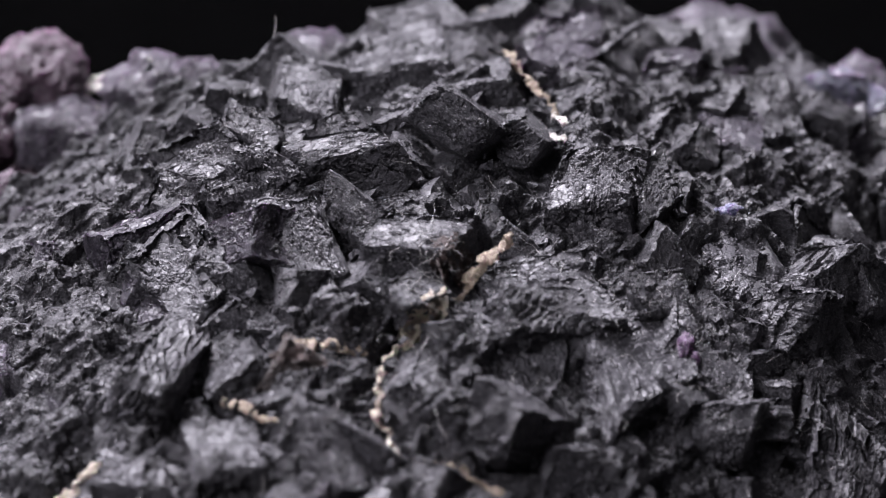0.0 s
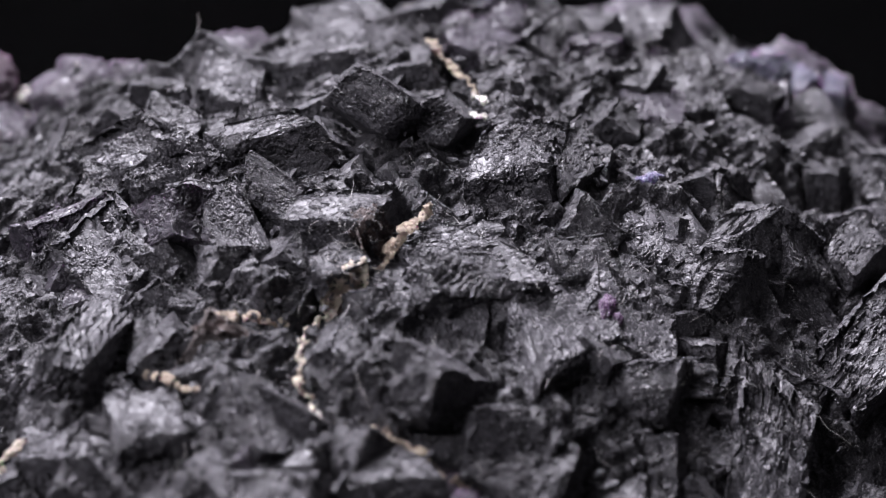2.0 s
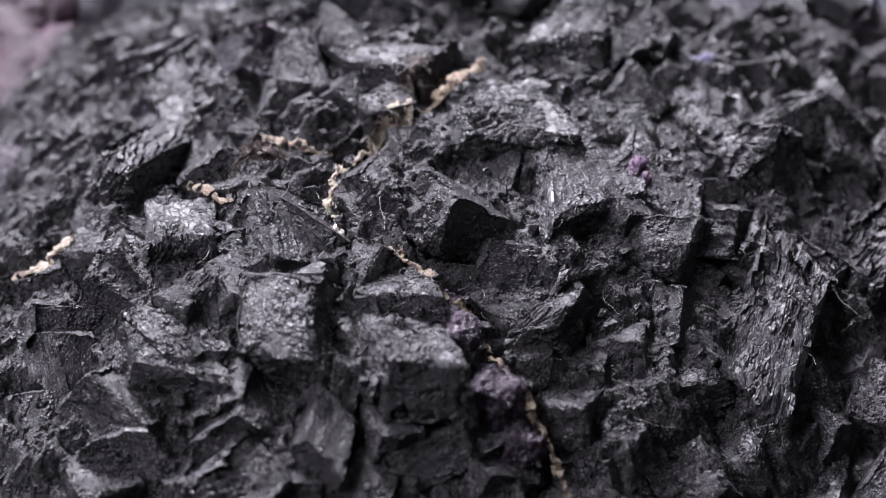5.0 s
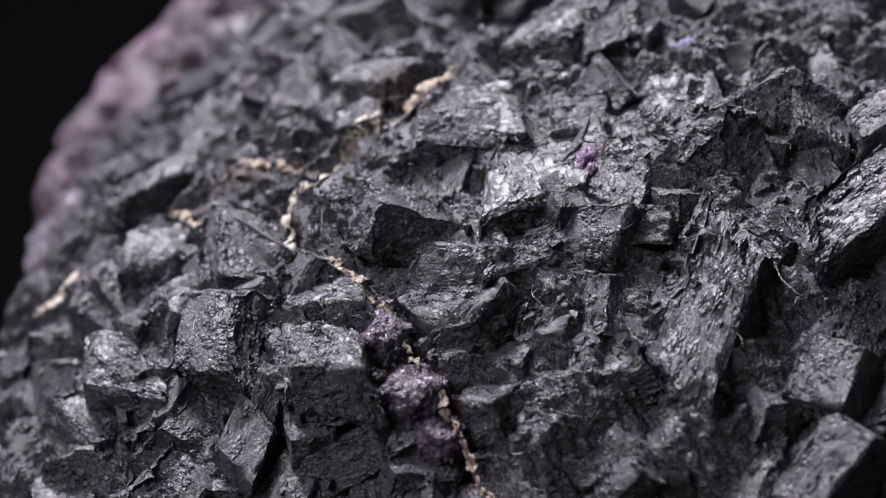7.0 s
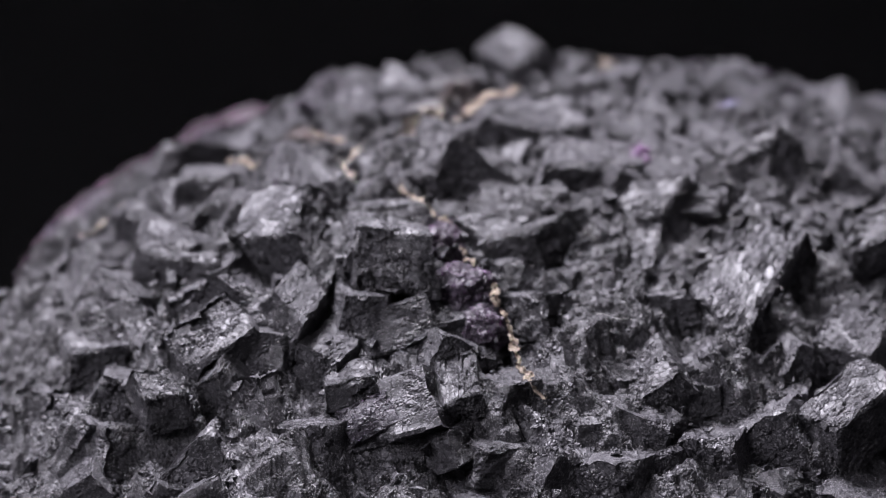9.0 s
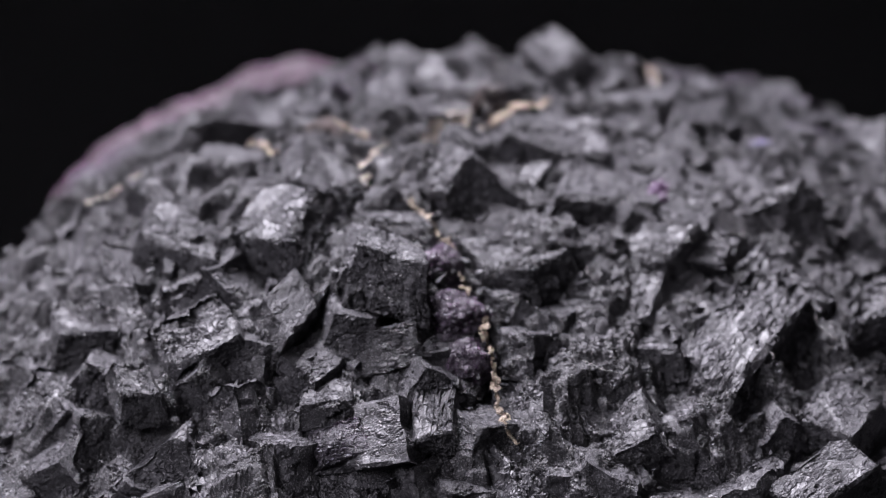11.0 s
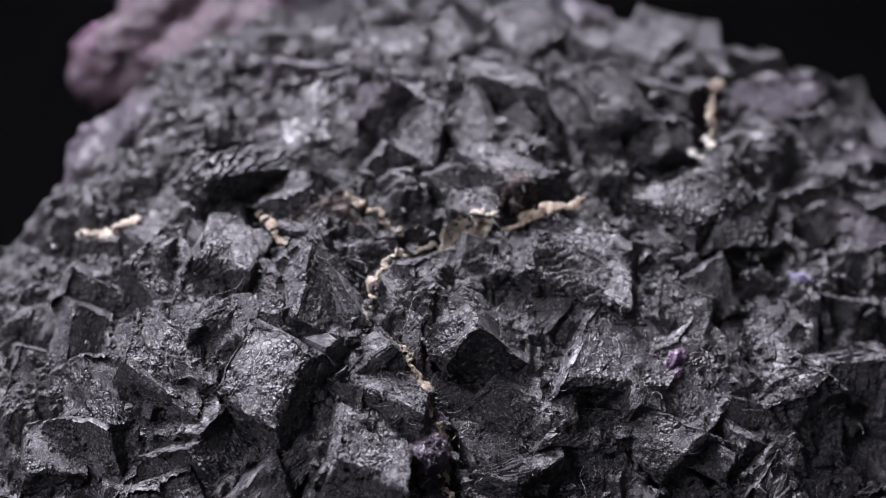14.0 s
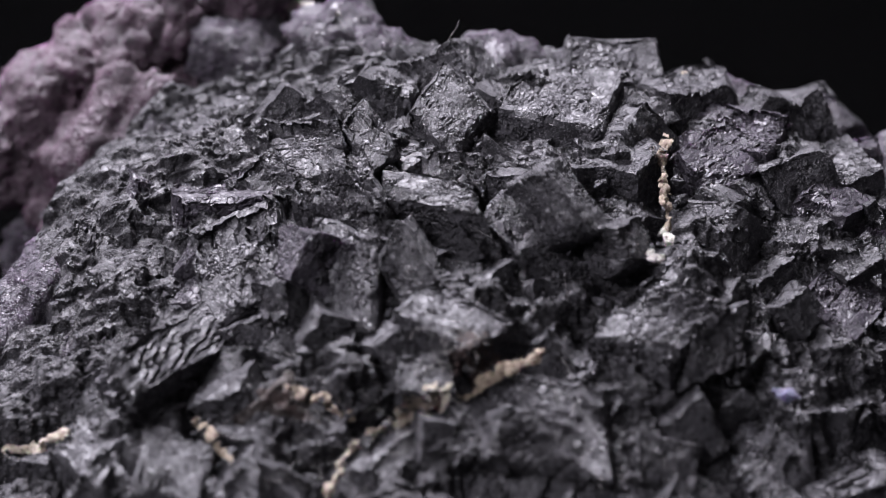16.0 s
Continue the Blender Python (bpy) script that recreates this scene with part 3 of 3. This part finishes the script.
vein([(-1.1, 37.7, -3.9), (0.8, 31, -0.6), (3.3, 26.5, 0.9), (3.5, 24.8, 0.8)], 0.5, CREAM, 1, "pale cream seam")
vein([(3.2, 26.2, 0.9), (3.6, 24.0, 0.9), (2.6, 21.5, 1.6)], 0.9, WHITE, 2, "white seam")
vein([(-1.5, 9, 4.6), (-5, 3.5, 4.3), (-8.3, 0.6, 2.6)], 0.6, CREAM, 3, "thin pinkish cream seam", 0.5)
vein([(-8.0, 0.8, 2.2), (-10.2, -1.2, 1.0), (-12.6, -4.0, 0.4)], 1.1, PALE, 4, "wide cream seam")
vein([(-12.6, -3.4, 0.2), (-14.2, -7.0, 2.0), (-14.6, -9.9, 2.8), (-14.0, -13.0, 1.8), (-12.6, -15.8, 2.1)], 0.4, PALE, 5, "thin cream seam", 0.8)
vein([(-13.4, -14.5, 1.8), (-12.4, -16.2, 2.1), (-11.8, -17.0, 1.9)], 0.9, WHITE, 6, "white seam")
vein([(-9.6, -16.8, 1.9), (-6.0, -18.3, 2.6), (-2.6, -20.4, 2.2), (0.1, -22.3, 1.3), (2.4, -25.0, 0.6), (5.4, -28.3, -0.8)], 0.38, CREAM, 7, "thin amber cream seam")
vein([(-0.6, -21.6, 1.6), (0.5, -23.0, 1.2)], 0.9, CREAM, 8, "amber cream seam")
vein([(5.4, -28.3, -0.8), (8.9, -31.0, -2.2), (11.0, -33.6, -4.2), (13.0, -36.5, -6.6), (16.5, -39.0, -8.8)], 0.34, CREAM, 9, "thin amber cream seam")
vein([(-44.5, -19.5, -8.0), (-42.0, -17.6, -6.2), (-39.4, -16.0, -3.9)], 0.55, PALE, 10, "amber seam")
vein([(-29.0, -11.0, 1.0), (-26.0, -12.4, 1.3), (-23.8, -13.8, 1.9)], 0.5, CREAM, 11, "amber seam")
vein([(-22.6, -5.2, 2.7), (-19.0, -4.6, 1.9), (-15.2, -5.0, 0.8)], 0.65, CREAM, 12, "thin cream seam")
vein([(-43.5, 36.0, -18.6), (-41.6, 37.2, -18.4)], 0.9, WHITE, 13, "white crust")
vein([(-44.0, 41.5, -21.5), (-40.0, 40.0, -17.5), (-36.5, 39.0, -14.6)], 0.9, WHITE, 14, "white crust")
vein([(-2.6, 47.2, -9.9), (-1.4, 46.6, -9.7)], 1.6, CREAM, 15, "orange stain")
vein([(23.2, 38.6, -6.8), (24.0, 38.4, -6.8)], 1.0, CREAM, 16, "orange stain")
vein([(-7.5, 7.0, 4.0), (-7.5, 4.0, 3.2), (-8.5, 3.0, 2.8)], 2.6, RUST, 40, "fuzzy rust-brown crust", 2.0, "rust_crust")
vein([(-24.5, -7.0, 2.0), (-22.0, -6.5, 2.4), (-18.5, -7.5, 2.0)], 1.3, RUST, 41, "rust-brown crust", 1.0, "rust_crust")


# ---- coloured lumps and a pink flank ----
def lump(name, x, y, z, rx, ry, rz, material, label, seed, rough=0.28, fine=3):
    """A rounded, knobbly lump; its middle and half-axes in mm."""
    bm = bmesh.new()
    bmesh.ops.create_icosphere(bm, subdivisions=fine, radius=1.0)
    off = Vector((seed * 3.1, seed * 1.7, seed))
    for v in bm.verts:
        p = v.co.copy()
        f = 1 + rough * noise.noise(p * 1.6 + off) + rough * 0.7 * abs(noise.noise(p * 3.7 + off)) + rough * 0.3 * noise.noise(p * 9 + off)
        v.co = Vector((x + p.x * rx * f, y + p.y * ry * f, z + p.z * rz * f)) / 1000
    me = bpy.data.meshes.new(name)
    bm.to_mesh(me)
    for f in me.polygons:
        f.use_smooth = True
    return part(name, me, material, label=label)


for k, (x, y, z, r) in enumerate(((-63.0, 17.0, -29.5, 5.0), (-61.0, 22.5, -27.6, 5.4), (-59.0, 27.5, -25.8, 5.2), (-56.0, 32.0, -24.2, 5.6), (-52.5, 36.5, -22.4, 5.2), (-48.5, 40.0, -20.8, 4.8))):
    lump("pink_flank", x, y, z, r * 1.15, r * 1.25, r * 0.95, PINK, "translucent pink fluorite flank", 1 + k, 0.26, 5)
lump("pink_flank", -51.8, 21.0, -29.0, 9.0, 14.0, 8.8, PINK, "translucent pink fluorite flank", 51, 0.34, 5)
for k, (x, y, z, rx, ry, rz) in enumerate(((-1.6, -22.6, -0.6, 2.2, 2.4, 1.9), (0.8, -25.4, -1.0, 2.5, 3.0, 2.3), (4.6, -30.0, -3.2, 3.2, 3.3, 2.8), (8.0, -32.9, -5.6, 2.5, 2.6, 2.3))):
    lump("purple_ridge", x, y, z, rx, ry, rz, PURPLE, "translucent dark purple fluorite ridge beside the seam", 60 + k, 0.28, 5)
lump("rim_lump", -54.0, 11.0, -34.0, 6.5, 6.5, 7.0, VIOLET_CRUST, "greyish violet flank on the rim", 52, 0.3, 5)
lump("rim_lump", -50.5, -3.0, -17.0, 4.5, 8.0, 6.0, VIOLET_CRUST, "greyish violet lump on the rim", 4, 0.34, 4)
lump("lilac_spot", 15.0, -1.7, top(15.0, -1.7, 2.0) - 0.35, 0.8, 1.5, 0.9, LILAC, "translucent lilac crystal spot", 31, 0.45, 4)
lump("lilac_spot", 15.9, -3.1, top(15.9, -3.1, 1.5) - 0.25, 0.6, 0.8, 0.6, LILAC, "translucent lilac crystal spot", 32, 0.45, 4)
lump("blue_spot", 20.4, 14.9, top(20.4, 14.9, -1) - 0.2, 1.2, 0.9, 0.7, BLUE, "hazy pale blue crystal spot", 33, 0.5, 4)
for k, (x, y, z, s) in enumerate(((-36, 37, -17, 4.6), (-30.5, 36, -15, 4.2), (-20, 40, -15, 4.6), (3, 46, -16, 5), (25, 49, -18.5, 6.5), (39, 42, -15, 5), (45.5, 38, -17, 4.6), (-45.5, 34, -21.5, 5.5))):
    lump("rim_lump", x, y, z, s * 1.1, s, s * 0.9, VIOLET_CRUST, "greyish violet lump on the far rim", 20 + k, 0.3, 4)


# ---- lint caught on the crystals ----
def fibre(x, y, z, yaw, long, curl, seed):
    """One thin hair lying on the specimen, from a point in mm."""
    rnd = random.Random(seed)
    bm = bmesh.new()
    at, a, rings = Vector((x, y, top(x, y, z - 3) + 0.08)), math.radians(yaw), []
    steps = 12
    for i in range(steps + 1):
        side = Vector((-math.sin(a), math.cos(a), 0)) * 0.022
        up = Vector((0, 0, 0.022))
        rings.append([bm.verts.new((at + d * (1 - 0.6 * i / steps)) / 1000) for d in (side, up, -side, -up)])
        at = at + Vector((math.cos(a), math.sin(a), 0.25 * math.sin(i * 0.9 + seed))) * (long / steps)
        a += math.radians(curl) / steps + rnd.gauss(0, 0.12)
    for p, q in zip(rings, rings[1:]):
        for j in range(4):
            bm.faces.new((p[j], p[(j + 1) % 4], q[(j + 1) % 4], q[j]))
    me = bpy.data.meshes.new("fibre")
    bm.to_mesh(me)
    return part("fibre", me, LINT, label="thin pale lint hair")


fibre(18.4, -28.6, -4.6, -40, 5.0, 60, 1)
fibre(-9.2, -12.6, 3.9, -95, 4.4, 30, 2)
fibre(20.3, -10.6, 1.9, -10, 3.0, 70, 3)
fibre(33.5, -1.0, 0.6, -120, 4.0, 60, 4)
fibre(-24.9, -19.8, 2.6, -70, 4.2, -40, 5)
fibre(-35.2, -12.0, 0.0, 30, 2.6, 260, 6)
fibre(-24.9, 37.5, -5.0, 80, 3.0, 20, 7)
fibre(-10.5, -5.2, 3.4, 60, 4.6, -70, 8)
fibre(13.6, -16.5, 2.2, -80, 3.5, 30, 9)
fibre(36.0, -9.5, -1.5, -60, 5.0, 80, 10)
fibre(15.0, -4.0, 2.8, -85, 3.2, 20, 11)
fibre(-18.0, -27.0, 4.0, -80, 3.6, 50, 12)


def fluff(count):
    """Loose lint round the seams."""
    rnd = random.Random(9)
    spots = ((-10, 2, 4), (-15, -3, 6), (-22, -8, 8), (2, -24, 8), (-8, -12, 10), (10, -5, 14), (25, -10, 14), (-5, 8, 12), (-9, 3, 4), (-9, 3, 4), (5, -28, 6), (10, -8, 20))
    for k in range(count):
        x, y, spread = rnd.choice(spots)
        x, y = rnd.gauss(x, spread * 0.5), rnd.gauss(y, spread * 0.5)
        fibre(x, y, dome(x, y), rnd.uniform(0, 360), rnd.uniform(0.8, 2.8), rnd.uniform(-150, 150), 100 + k)


fluff(190)


# ---- the specimen turns and tips before the camera ----
def motions():
    walk(specimen, [(t, STAND @ m.inverted()) for t, m in VIEWS])


motions()
